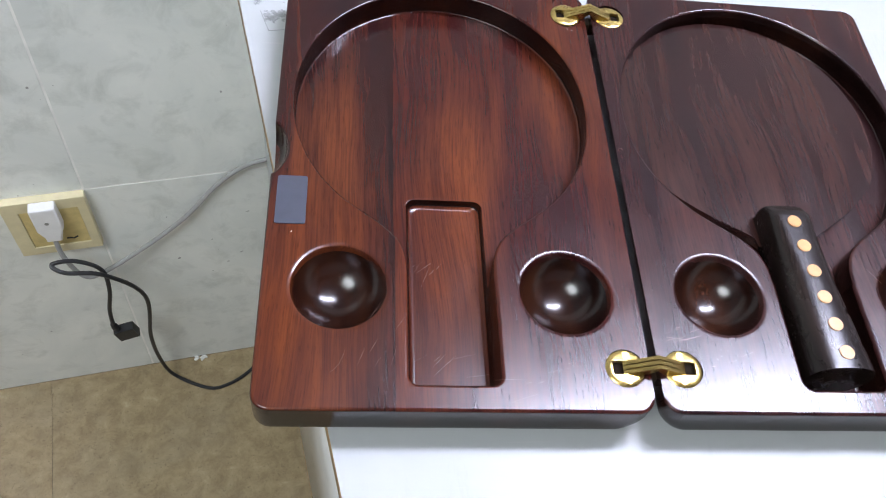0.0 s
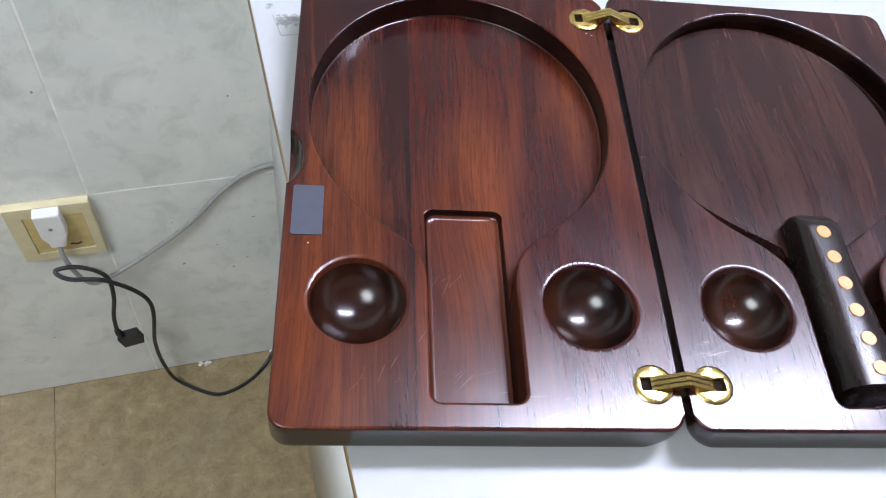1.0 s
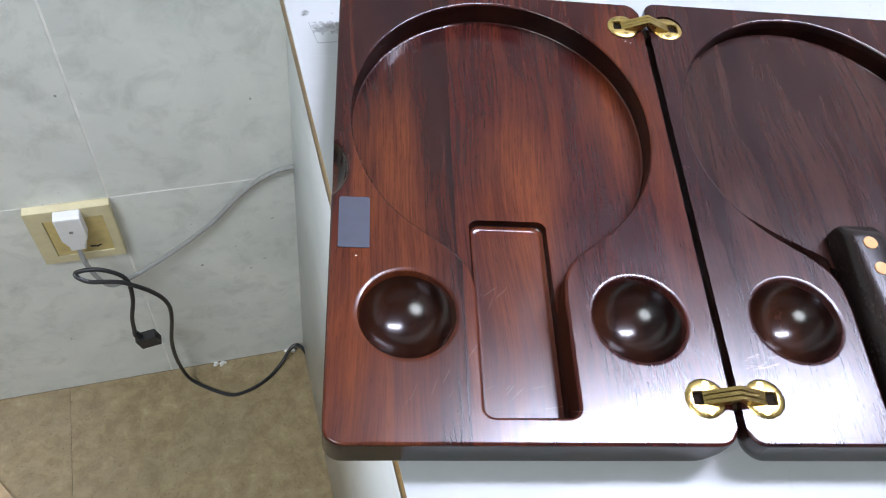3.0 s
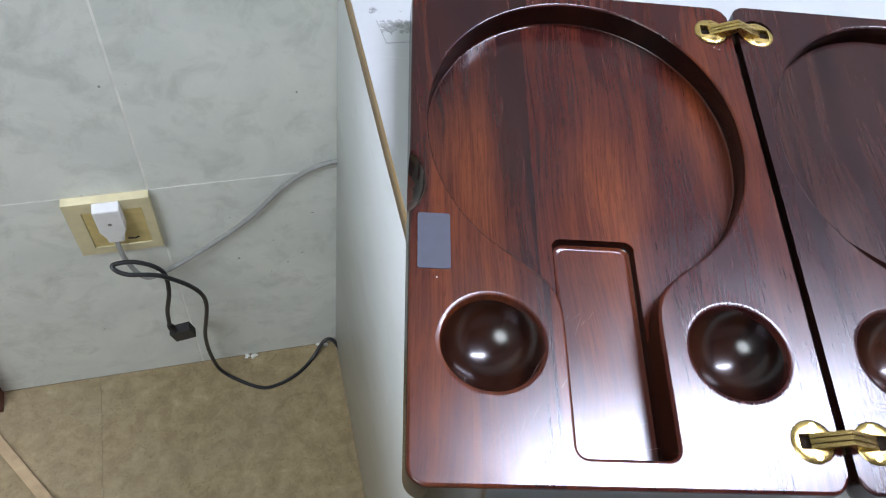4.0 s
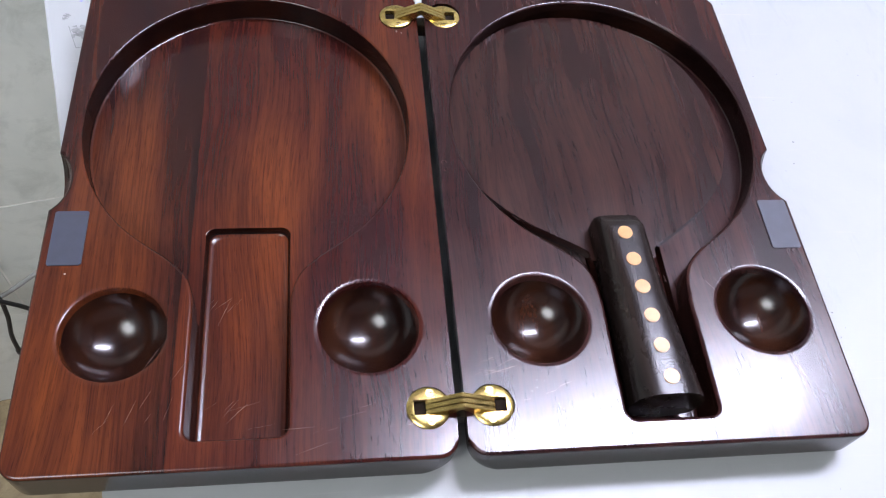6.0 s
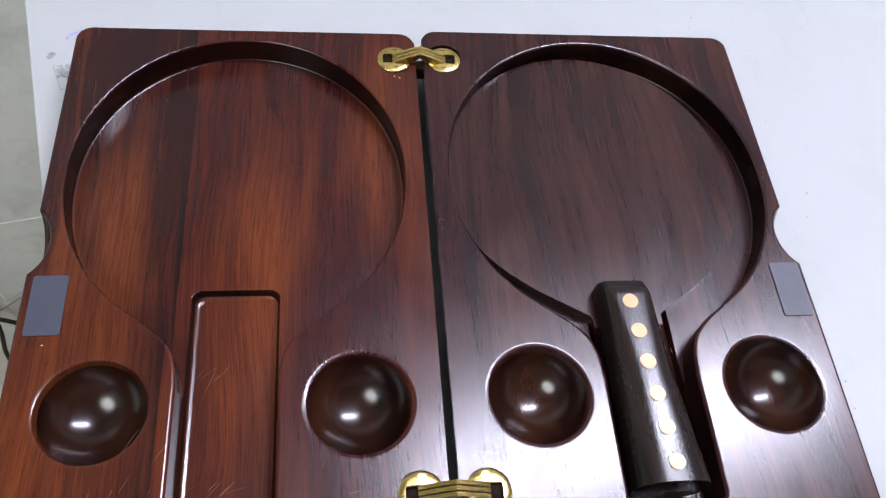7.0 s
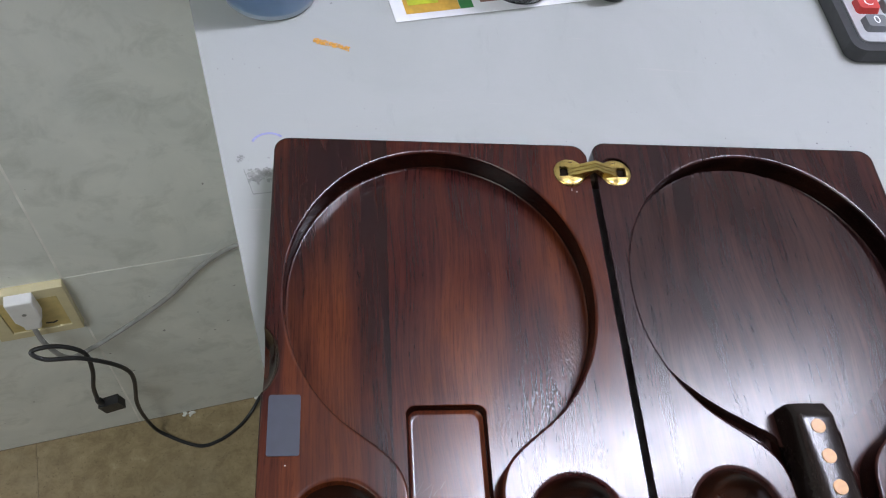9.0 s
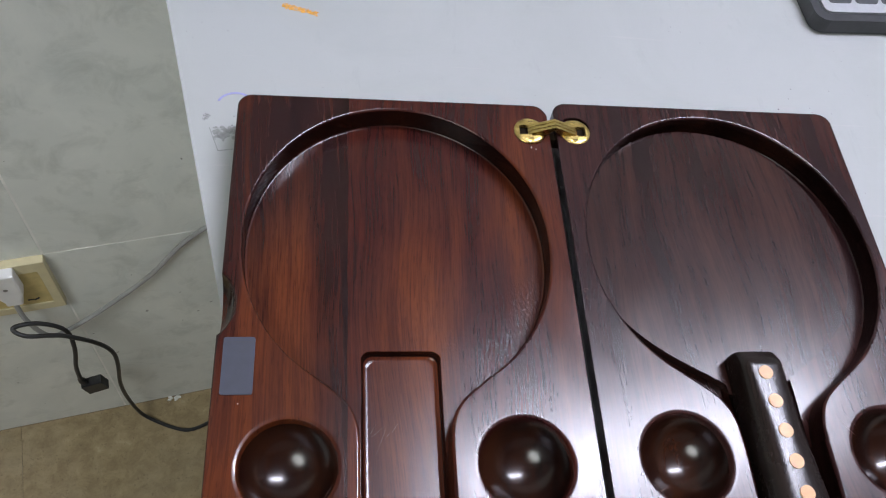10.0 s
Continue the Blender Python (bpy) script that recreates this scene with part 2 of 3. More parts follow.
# dark grey on the unseen room walls and ceiling, to keep reflections dim
M_DIM_PLASTER = plain("plaster", (0.16, 0.16, 0.16), 0.9, 0, 0.04, 6, 0.1)
M_TOP = laminate("white_laminate", (0.385, 0.398, 0.388))
M_PANEL = laminate("white_panel", (0.76, 0.78, 0.77), False)
M_BAND = wood("edge_band", (0.30, 0.185, 0.07), (0.40, 0.25, 0.10), (0.47, 0.31, 0.14), (0.40, 0.26, 0.11), 0.45, 5.5, None, 0.0)
M_CREAM = plain("cream_plastic", (0.64, 0.57, 0.36), 0.4, 0, 0.08, 60, 0.03)
M_CREAM_OLD = plain("yellowed_plastic", (0.58, 0.46, 0.20), 0.45, 0, 0.15, 80, 0.03)
M_WHITE = plain("white_plastic", (0.78, 0.78, 0.78), 0.35, 0, 0.04, 80, 0.02)
M_BLACK = plain("black_plastic", (0.016, 0.016, 0.018), 0.4, 0, 0.2, 200, 0.04)
M_CORD_GREY = plain("grey_cord", (0.33, 0.33, 0.325), 0.45, 0, 0.08, 120, 0.03)
M_RUST = plain("orange_residue", (0.62, 0.30, 0.05), 0.8, 0, 0.3, 500, 0.3)
M_GREY_RESIDUE = plain("grey_residue", (0.25, 0.26, 0.25), 0.8, 0, 0.3, 250, 0.2)
M_INK = plain("blue_ink", (0.27, 0.28, 0.52), 0.5, 0, 0.15, 400, 0)
M_TUBE = glowing("lamp_diffuser", (0.76, 0.79, 1.0), TUBE_POWER)
M_LIGHT_PANEL = glowing("panel_diffuser", (0.89, 0.96, 1.0), PANEL_POWER)
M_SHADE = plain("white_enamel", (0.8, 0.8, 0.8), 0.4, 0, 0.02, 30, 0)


# ---- mesh helpers ----
def finish(name, bm, mat, parent=None, label="", m=None, angle=35, facets=True):
    bmesh.ops.recalc_face_normals(bm, faces=bm.faces)
    me = bpy.data.meshes.new(name)
    bm.to_mesh(me)
    bm.free()
    for one in mat if isinstance(mat, (list, tuple)) else (mat,):
        me.materials.append(one)
    me.polygons.foreach_set("use_smooth", [True] * len(me.polygons))
    me.set_sharp_from_angle(angle=radians(angle))
    for p in me.polygons:
        if facets and max(abs(c) for c in p.normal) > 0.9995:
            p.use_smooth = False
    ob = new(name, me)
    if parent is not None:
        ob.parent = parent
    if m is not None:
        ob.matrix_basis = m
    if label:
        ob["label"] = label
    return ob


def part(name, bm, mat, parent, label="", m=None):
    return finish(name, bm, mat, parent, label, m)


def thing(name, m, label, category, group="", kind=""):
    ob = new(name)
    ob.matrix_basis, ob.empty_display_size = m, 0.05
    return tagged(ob, label, category, group, kind)


def prism(outline, z0, z1, bm=None):
    """A solid with the outline [(x, y), ...] between two heights."""
    bm = bm or bmesh.new()
    low, high = [bm.verts.new((x, y, z0)) for x, y in outline], [bm.verts.new((x, y, z1)) for x, y in outline]
    bm.faces.new(low[::-1])
    bm.faces.new(high)
    for i in range(len(outline)):
        j = (i + 1) % len(outline)
        bm.faces.new((low[i], low[j], high[j], high[i]))
    return bm


def box(x0, x1, y0, y1, z0, z1, bevel=0.0, seg=2, bm=None):
    bm2 = prism([(x0, y0), (x1, y0), (x1, y1), (x0, y1)], z0, z1)
    if bevel:
        bmesh.ops.bevel(bm2, geom=bm2.edges[:], offset=bevel, segments=seg, affect="EDGES", profile=0.5)
    if bm is None:
        return bm2
    me = bpy.data.meshes.new("tmp")
    bm2.to_mesh(me)
    bm2.free()
    bm.from_mesh(me)
    bpy.data.meshes.remove(me)
    return bm


def rounded(x0, x1, y0, y1, r, seg=7):
    """The outline of a rectangle with round corners, counter-clockwise."""
    pts = []
    for cx, cy, a in ((x1 - r, y1 - r, 0), (x0 + r, y1 - r, 90), (x0 + r, y0 + r, 180), (x1 - r, y0 + r, 270)):
        for k in range(seg + 1):
            t = radians(a + 90 * k / seg)
            pts.append((cx + r * math.cos(t), cy + r * math.sin(t)))
    return pts


def circle(cx, cy, r, n=32):
    return [(cx + r * math.cos(2 * math.pi * k / n), cy + r * math.sin(2 * math.pi * k / n)) for k in range(n)]


def soften(bm, width, seg=2, angle=40):
    edges = [e for e in bm.edges if len(e.link_faces) == 2 and e.calc_face_angle(0) > radians(angle)]
    bmesh.ops.bevel(bm, geom=edges, offset=width, segments=seg, affect="EDGES", profile=0.5, clamp_overlap=True)
    return bm


def lathe(profile, n=32, bm=None):
    """Turns [(radius, z), ...] round the z axis."""
    bm = bm or bmesh.new()
    rings = [[bm.verts.new((r * math.cos(2 * math.pi * k / n), r * math.sin(2 * math.pi * k / n), z)) for k in range(n)] for r, z in profile]
    for a, b in zip(rings, rings[1:]):
        for k in range(n):
            bm.faces.new((a[k], a[(k + 1) % n], b[(k + 1) % n], b[k]))
    bm.faces.new(rings[0][::-1])
    bm.faces.new(rings[-1])
    return bm


def smooth_line(points, steps=8):
    """Catmull-Rom through the points."""
    p = [Vector(points[0])] + [Vector(q) for q in points] + [Vector(points[-1])]
    out = []
    for i in range(1, len(p) - 2):
        for k in range(steps):
            t = k / steps
            out.append(0.5 * (2 * p[i] + (p[i + 1] - p[i - 1]) * t + (2 * p[i - 1] - 5 * p[i] + 4 * p[i + 1] - p[i + 2]) * t * t
                              + (3 * p[i] - p[i - 1] - 3 * p[i + 1] + p[i + 2]) * t ** 3))
    out.append(p[-2])
    return out


def hose(points, radius, sides=10, flat=1.0, steps=8):
    """A round cord along a smooth line."""
    line = smooth_line(points, steps)
    bm, rings, side = bmesh.new(), [], Vector((0, 1, 0.05))
    for i, p in enumerate(line):
        t = (line[min(i + 1, len(line) - 1)] - line[max(i - 1, 0)]).normalized()
        side = (side - side.dot(t) * t).normalized()
        up = t.cross(side)
        rings.append([bm.verts.new(p + radius * (math.cos(2 * math.pi * k / sides) * side * flat + math.sin(2 * math.pi * k / sides) * up)) for k in range(sides)])
    for a, b in zip(rings, rings[1:]):
        for k in range(sides):
            bm.faces.new((a[k], a[(k + 1) % sides], b[(k + 1) % sides], b[k]))
    bm.faces.new(rings[0][::-1])
    bm.faces.new(rings[-1])
    return bm


def carve(body, cutters, bevel, seg=3):
    """The mesh of a body with the cutters taken out and its edges rounded."""
    obs = []
    for i, bm in enumerate([body] + cutters):
        bmesh.ops.recalc_face_normals(bm, faces=bm.faces)
        me = bpy.data.meshes.new("block")
        bm.to_mesh(me)
        bm.free()
        obs.append(new("block", me))
    for cutter in obs[1:]:
        mod = obs[0].modifiers.new("cut", "BOOLEAN")
        mod.operation, mod.solver, mod.object = "DIFFERENCE", "EXACT", cutter
    if bevel:
        mod = obs[0].modifiers.new("round", "BEVEL")
        mod.width, mod.segments, mod.limit_method, mod.angle_limit = bevel, seg, "ANGLE", radians(38)
    bpy.context.view_layer.update()
    me = bpy.data.meshes.new_from_object(obs[0].evaluated_get(bpy.context.evaluated_depsgraph_get()))
    for ob in obs:
        old = ob.data
        bpy.data.objects.remove(ob)
        bpy.data.meshes.remove(old)
    bm = bmesh.new()
    bm.from_mesh(me)
    bpy.data.meshes.remove(me)
    return bm


# ---- the room ----
def in_wall(x, y, z, rx=0, ry=0, rz=0):
    return WALL @ pose(x, y, z, rx, ry, rz)


U0, U1, BACK = -1.6, 2.4, -2.7
floor = finish("floor", box(U0 - 0.1, U1 + 0.1, BACK - 0.1, 0.12, -0.1, FLOOR_Z - 0.001), M_GROUT_DARK, m=WALL)
tagged(floor, "mottled brown stone floor, worn", "floor", kind="structure")
wall_north = finish("wall_north", box(U0 - 0.1, U1 + 0.1, 0.0005, 0.12, FLOOR_Z, TILED), M_GROUT, m=WALL)
tagged(wall_north, "wall of white marbled tiles below an unseen darkened wall", "wall", kind="structure")
# unseen upper wall, added dark so the wood mirrors little light
wall_upper = finish("wall_upper", box(U0 - 0.1, U1 + 0.1, 0.0004, 0.12, TILED, CEIL), M_DIM_PLASTER, m=WALL)
tagged(wall_upper, "unseen upper wall, dark grey to dim its reflection in the wood", "wall", kind="structure")
# unseen walls and ceiling close the room, their grey set against haze
for name, dims in (("wall_west", (U0 - 0.1, U0, BACK, 0.0)), ("wall_east", (U1, U1 + 0.1, BACK, 0.0)), ("wall_south", (U0 - 0.1, U1 + 0.1, BACK - 0.1, BACK))):
    tagged(finish(name, box(*dims, FLOOR_Z, CEIL), M_DIM_PLASTER, m=WALL), "unseen room wall, dark grey to hold back reflections", "wall", kind="structure")
ceiling = finish("ceiling", box(U0 - 0.1, U1 + 0.1, BACK - 0.1, 0.12, CEIL, CEIL + 0.1), M_DIM_PLASTER, m=WALL)
tagged(ceiling, "unseen ceiling, dark grey to hold back reflections", "ceiling", kind="structure")

# ---- the table ----
EDGE = math.radians(13.2)
E0 = Vector((-0.1478, 0.0))                        # a point of the tabletop's left edge
ALONG, ACROSS = Vector((-math.sin(EDGE), math.cos(EDGE))), Vector((math.cos(EDGE), math.sin(EDGE)))
WDIR = Vector((math.cos(radians(12.2)), math.sin(radians(12.2))))
WORG = Vector((-0.434, 0.414)) - 0.004 * Vector((-WDIR.y, WDIR.x))


def to_wall(p):
    """Where the line from p along the table's edge meets the wall's face."""
    nrm = Vector((-WDIR.y, WDIR.x))
    return p + ALONG * ((WORG - p).dot(nrm) / ALONG.dot(nrm))


def strip(p, w, front, z0, z1, clip=0.0):
    """An upright or flat board that runs from a front line to the wall."""
    a, b = p + ALONG * front, p + ACROSS * w + ALONG * front
    c, d = to_wall(p + ACROSS * w) - ALONG * clip, to_wall(p) - ALONG * clip
    return prism([tuple(a), tuple(b), tuple(c), tuple(d)], z0, z1)


table = thing("table", Matrix(), "scratched white laminate table with a brown edge band", "table")
part("board", soften(strip(E0 + ACROSS * 0.0025, 1.45, -0.30, TZ - 0.02, TZ - 0.0011), 0.0004), M_TOP, table)
part("laminate", soften(strip(E0, 1.4525, -0.30, TZ - 0.0010, TZ), 0.0003), M_TOP, table, "white laminate sheet, scuffed")
part("edge_band", soften(strip(E0 + ACROSS * 0.0003, 0.0021, -0.30, TZ - 0.0205, TZ - 0.0011), 0.0003, 1), M_BAND, table, "brown wood-effect edge band")
part("side_panel", soften(strip(E0 + ACROSS * 0.021, 0.018, -0.27, FLOOR_Z, TZ - 0.0205), 0.0008), M_PANEL, table, "white melamine side panel")
part("side_panel", soften(strip(E0 + ACROSS * 1.39, 0.018, -0.27, FLOOR_Z, TZ - 0.0205), 0.0008), M_PANEL, table, "white melamine side panel")


# ---- the case ----
def profile(pts, low, mid, n):
    """Half widths between two heights, read from a few stations and smoothed."""
    out = []
    for k in range(n + 1):
        y, w = low + (mid - low) * k / n, pts[-1][1]
        for (y0, w0), (y1, w1) in zip(pts, pts[1:]):
            if y <= y1:
                w = w0 + (w1 - w0) * (y - y0) / (y1 - y0)
                break
        out.append((w, y))
    ws = [w for w, _ in out]
    return [(sum(ws[max(0, i - 2):i + 3]) / len(ws[max(0, i - 2):i + 3]), y) for i, (_, y) in enumerate(out)]


RECESS = ((0.0700, 0.0208), (0.0860, 0.0222), (0.0955, 0.0275), (0.1020, 0.0362), (0.1100, 0.0485), (0.1200, 0.0592), (0.1350, 0.0697), (0.1520, 0.0773), (0.1700, 0.0812), (0.1860, 0.0818))
BLADE = ((0.0960, 0.0105), (0.1020, 0.0125), (0.1075, 0.0205), (0.1150, 0.0335), (0.1280, 0.0515), (0.1450, 0.0672), (0.1680, 0.0758), (0.1900, 0.0772))


def bat_outline(cx, pts, scale, top, low, mid):
    """Outline of a bat's blade: an ellipse above, shoulders that run into a neck below."""
    right = [(w * scale, y) for w, y in profile(pts, low, mid, 30)]
    b, a = top - mid, right[-1][0]
    for k in range(1, 24):
        t = math.pi / 2 * k / 24
        right.append((a * math.cos(t), mid + b * math.sin(t)))
    return [(cx + x, y) for x, y in right] + [(cx, top)] + [(cx - x, y) for x, y in reversed(right)]


def slot_cutter(rect, centre, base):
    """The handle's slot: sides that lean outwards above a coved foot."""
    bm, loops = bmesh.new(), []
    for half, end, z in ((0.0168, 0.0030, 0.8118), (0.0180, 0.0019, 0.8120), (0.0190, 0.0010, 0.8127), (0.0197, 0.0004, 0.8140), (0.0203, 0.0, 0.8162), (0.0213, 0.0, T), (0.0213, 0.0, T + 0.02)):
        loops.append([bm.verts.new((x, y, z - base)) for x, y in rect(centre - half, centre + half, 0.0128 + end, 0.1255 - end, 0.0050)])
    for one, two in zip(loops, loops[1:]):
        for k in range(len(one)):
            j = (k + 1) % len(one)
            bm.faces.new((one[k], one[j], two[j], two[k]))
    bm.faces.new(loops[0][::-1])
    bm.faces.new(loops[-1])
    return bm


def shell(parent, sign, inner, width, length, bowls, centre, half, base, mats, label, pad_at):
    """One half of the case: a thick board with a bat-shaped recess, two ball hollows and a finger notch."""
    def X(u):
        return inner + sign * u
    def rect(u0, u1, y0, y1, r):
        return rounded(min(X(u0), X(u1)), max(X(u0), X(u1)), y0, y1, r)
    body, rings = bmesh.new(), []
    for k in range(11):
        h = 0.016 * k / 10
        gap_side = 0.016 - math.sqrt(max(0.0, 0.016 ** 2 - (0.016 - h) ** 2))
        rest = 0.004 - math.sqrt(max(0.0, 0.004 ** 2 - max(0.0, 0.004 - h) ** 2))
        rings.append((gap_side, rest, TZ - base + 0.0030 + h))
    rings.append((0.0, 0.0, T - base))
    loops = [[body.verts.new((x, y, z)) for x, y in rect(u, width - g, g, length - g, 0.0085 - 0.6 * g)] for u, g, z in rings]
    for one, two in zip(loops, loops[1:]):
        for k in range(len(one)):
            j = (k + 1) % len(one)
            body.faces.new((one[k], one[j], two[j], two[k]))
    body.faces.new(loops[0][::-1])
    body.faces.new(loops[-1])
    cut = [prism(bat_outline(X(centre), RECESS, half / 0.0818, length - 0.0085, 0.072, 0.186), 0.8165 - base, T + 0.02 - base),
           slot_cutter(rect, centre, base)]
    rad, deep = 0.0225, 0.0192
    big = (rad * rad + deep * deep) / (2 * deep)
    for u, y in bowls:
        ball = bmesh.new()
        bmesh.ops.create_uvsphere(ball, u_segments=56, v_segments=40, radius=big, matrix=Matrix.Translation((X(u), y, T - deep + big - base)))
        cut.append(ball)
    notch = bmesh.new()
    bmesh.ops.create_uvsphere(notch, u_segments=40, v_segments=24, radius=1, matrix=Matrix.Translation((X(width + 0.0085), 0.1455, T - base)) @ Matrix.Diagonal((0.0160, 0.0205, 0.0190, 1)))
    cut.append(notch)
    for y in (0.0222, length - 0.0212):
        cut.append(prism(circle(X(0.0118), y, 0.0097), T - 0.0022 - base, T + 0.01 - base))
    bm = carve(body, cut, 0.0)
    pins = [Vector((X(0.0118), y)) for y in (0.0222, length - 0.0212)]
    rims = []
    for e in bm.edges:
        if len(e.link_faces) == 2 and all(abs(v.co.z - (T - base)) < 1e-5 for v in e.verts):
            flat = [f.normal.z > 0.99 for f in e.link_faces]
            if flat[0] != flat[1] and all((v.co.xy - p).length > 0.0100 for p in pins for v in e.verts) and any(abs(v.co.x - inner) > 0.0003 for v in e.verts):
                rims.append(e)
    lips = [e for e in rims if any((e.verts[0].co.xy - Vector((X(u), y))).length < rad + 0.0006 for u, y in bowls)]
    rims = [e for e in rims if e not in lips]
    bmesh.ops.bevel(bm, geom=lips, offset=0.0030, segments=6, affect="EDGES", profile=0.76, clamp_overlap=False)
    bmesh.ops.bevel(bm, geom=rims, offset=0.0015, segments=4, affect="EDGES", profile=0.5, clamp_overlap=False)
    coves = []
    for e in bm.edges:
        if len(e.link_faces) == 2 and all(abs(v.co.z - (0.8165 - base)) < 1e-5 and v.co.y > 0.1285 for v in e.verts):
            up = sorted(f.normal.z for f in e.link_faces)
            if up[1] > 0.99 and abs(up[0]) < 0.2:
                coves.append(e)
    bmesh.ops.bevel(bm, geom=coves, offset=0.0012, segments=3, affect="EDGES", profile=0.5, clamp_overlap=False)
    lip = [e for e in bm.edges if len(e.link_faces) == 2 and all(abs(v.co.z - (0.8165 - base)) < 1e-5 and abs(v.co.x - X(centre)) < 0.0209 and v.co.y > 0.118 for v in e.verts)]
    bmesh.ops.bevel(bm, geom=lip, offset=0.0006, segments=2, affect="EDGES", profile=0.5, clamp_overlap=False)
    bm.normal_update()
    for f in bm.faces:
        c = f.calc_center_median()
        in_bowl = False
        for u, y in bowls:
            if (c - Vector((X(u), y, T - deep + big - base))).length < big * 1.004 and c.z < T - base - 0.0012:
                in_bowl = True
        # upright faces take the shade-darkened wood, ball hollows the bowl's darker one
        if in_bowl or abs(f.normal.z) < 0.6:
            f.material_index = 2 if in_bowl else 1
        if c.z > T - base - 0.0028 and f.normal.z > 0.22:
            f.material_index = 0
    ob = part("shell", bm, mats, parent, label)
    pad = prism(rect(width - pad_at[0] - 0.0150, width - pad_at[0], pad_at[1], pad_at[1] + 0.0295, 0.0012), T - base + 0.0001, T - base + 0.0006)
    for u in (0.022, width - 0.022):
        for y in (0.022, length - 0.022):
            part("rubber_foot", prism(circle(X(u), y, 0.006, 20), TZ - base + 0.0002, TZ - base + 0.0032), M_BLACK, ob, "low black rubber foot")
    part("magnet_pad", pad, M_PAD, ob, "flat grey rectangular pad")
    return ob


def scratches(parent, spots, seed, mat):
    """Thin pale scratches, each a sliver of raised finish: (x, y, z, spread, count, direction)."""
    rnd, bm = random.Random(seed), bmesh.new()
    for x, y, z, spread, count, way in spots:
        for _ in range(count):
            cx, cy = x + rnd.gauss(0, spread), y + rnd.gauss(0, spread * 0.7)
            a, ln, w = radians(way + rnd.gauss(0, 9)), rnd.uniform(0.003, 0.016), rnd.uniform(0.00002, 0.00006)
            d, n = Vector((math.cos(a), math.sin(a))) * ln / 2, Vector((-math.sin(a), math.cos(a))) * w
            prism([(cx - d.x, cy - d.y), (cx + n.x, cy + n.y), (cx + d.x, cy + d.y), (cx - n.x, cy - n.y)], z, z + 0.00003, bm)
    ob = part("scratches", bm, mat, parent, "fine pale scratches in the finish")
    ob["kind"] = "stuff"


M_SCRATCH = plain("pale_scratch", (0.20, 0.12, 0.10), 0.5, 0, 0.2, 300, 0)
M_FLECK = plain("white_fleck", (0.72, 0.70, 0.68), 0.6, 0, 0.1, 300, 0)
case = thing("bat_case", pose(0, 0, TZ), "open dark rosewood table tennis bat case with brass hinges", "case")
left_half = shell(case, -1, 0.0, 0.182, 0.2825, ((0.0355, 0.0622), (0.1455, 0.0625)), 0.0915, 0.0818, TZ, (M_WOOD_WARM, M_WOOD_WARM_SHADED_GLOSS, M_BOWL), "reddish brown rosewood half with an empty bat recess", (0.0040, 0.0970))
right_half = shell(case, 1, 0.0042, 0.182, 0.2850, ((0.0392, 0.0635), (0.1490, 0.0648)), 0.0920, 0.0832, TZ, (M_WOOD_DARK, M_WOOD_DARK_SHADED_GLOSS, M_BOWL), "dark purple-brown rosewood half that holds the bat", (0.0024, 0.0985))


H = T - TZ
scratches(left_half, ((-0.128, 0.022, H, 0.012, 8, 60), (-0.075, 0.007, H, 0.022, 5, 10), (-0.040, 0.018, H, 0.012, 6, 12), (-0.092, 0.030, 0.0068, 0.006, 5, 40), (-0.105, 0.085, 0.0068, 0.004, 6, 55)), 11, M_SCRATCH)
scratches(right_half, ((0.022, 0.040, H, 0.007, 10, 15), (0.040, 0.016, H, 0.015, 6, 12), (0.128, 0.080, H, 0.008, 3, 120)), 12, M_SCRATCH)
for shell_half, cx, cy, r, seed in ((right_half, 0.0066, 0.1545, 0.0014, 1), (right_half, 0.0072, 0.1500, 0.0011, 2)):
    rim = circle(cx, cy, r, 18)
    ring = bmesh.new()
    outer, core = [ring.verts.new((x, y, H + 0.00002)) for x, y in rim], [ring.verts.new((cx + (x - cx) * 0.72, cy + (y - cy) * 0.72, H + 0.0002)) for x, y in rim]
    for k in range(13):
        ring.faces.new((outer[k], outer[k + 1], core[k + 1], core[k]))
    part("dent_rim", ring, M_WORN, shell_half, "small chipped dent")
flecks, rnd = bmesh.new(), random.Random(4)
for cx, cy, n, sp in ((-0.0125, 0.2490, 5, 0.0020), (-0.171, 0.0930, 1, 0.001)):
    for _ in range(n):
        x, y, r = cx + rnd.gauss(0, sp), cy + rnd.gauss(0, sp * 0.4), rnd.uniform(0.00010, 0.00028)
        prism([(x + r * 1.8 * math.cos(k * 1.2566), y + r * math.sin(k * 1.2566)) for k in range(5)], H, H + 0.00005, flecks)
part("flecks", flecks, M_FLECK, left_half, "tiny white flecks of finish")["kind"] = "stuff"


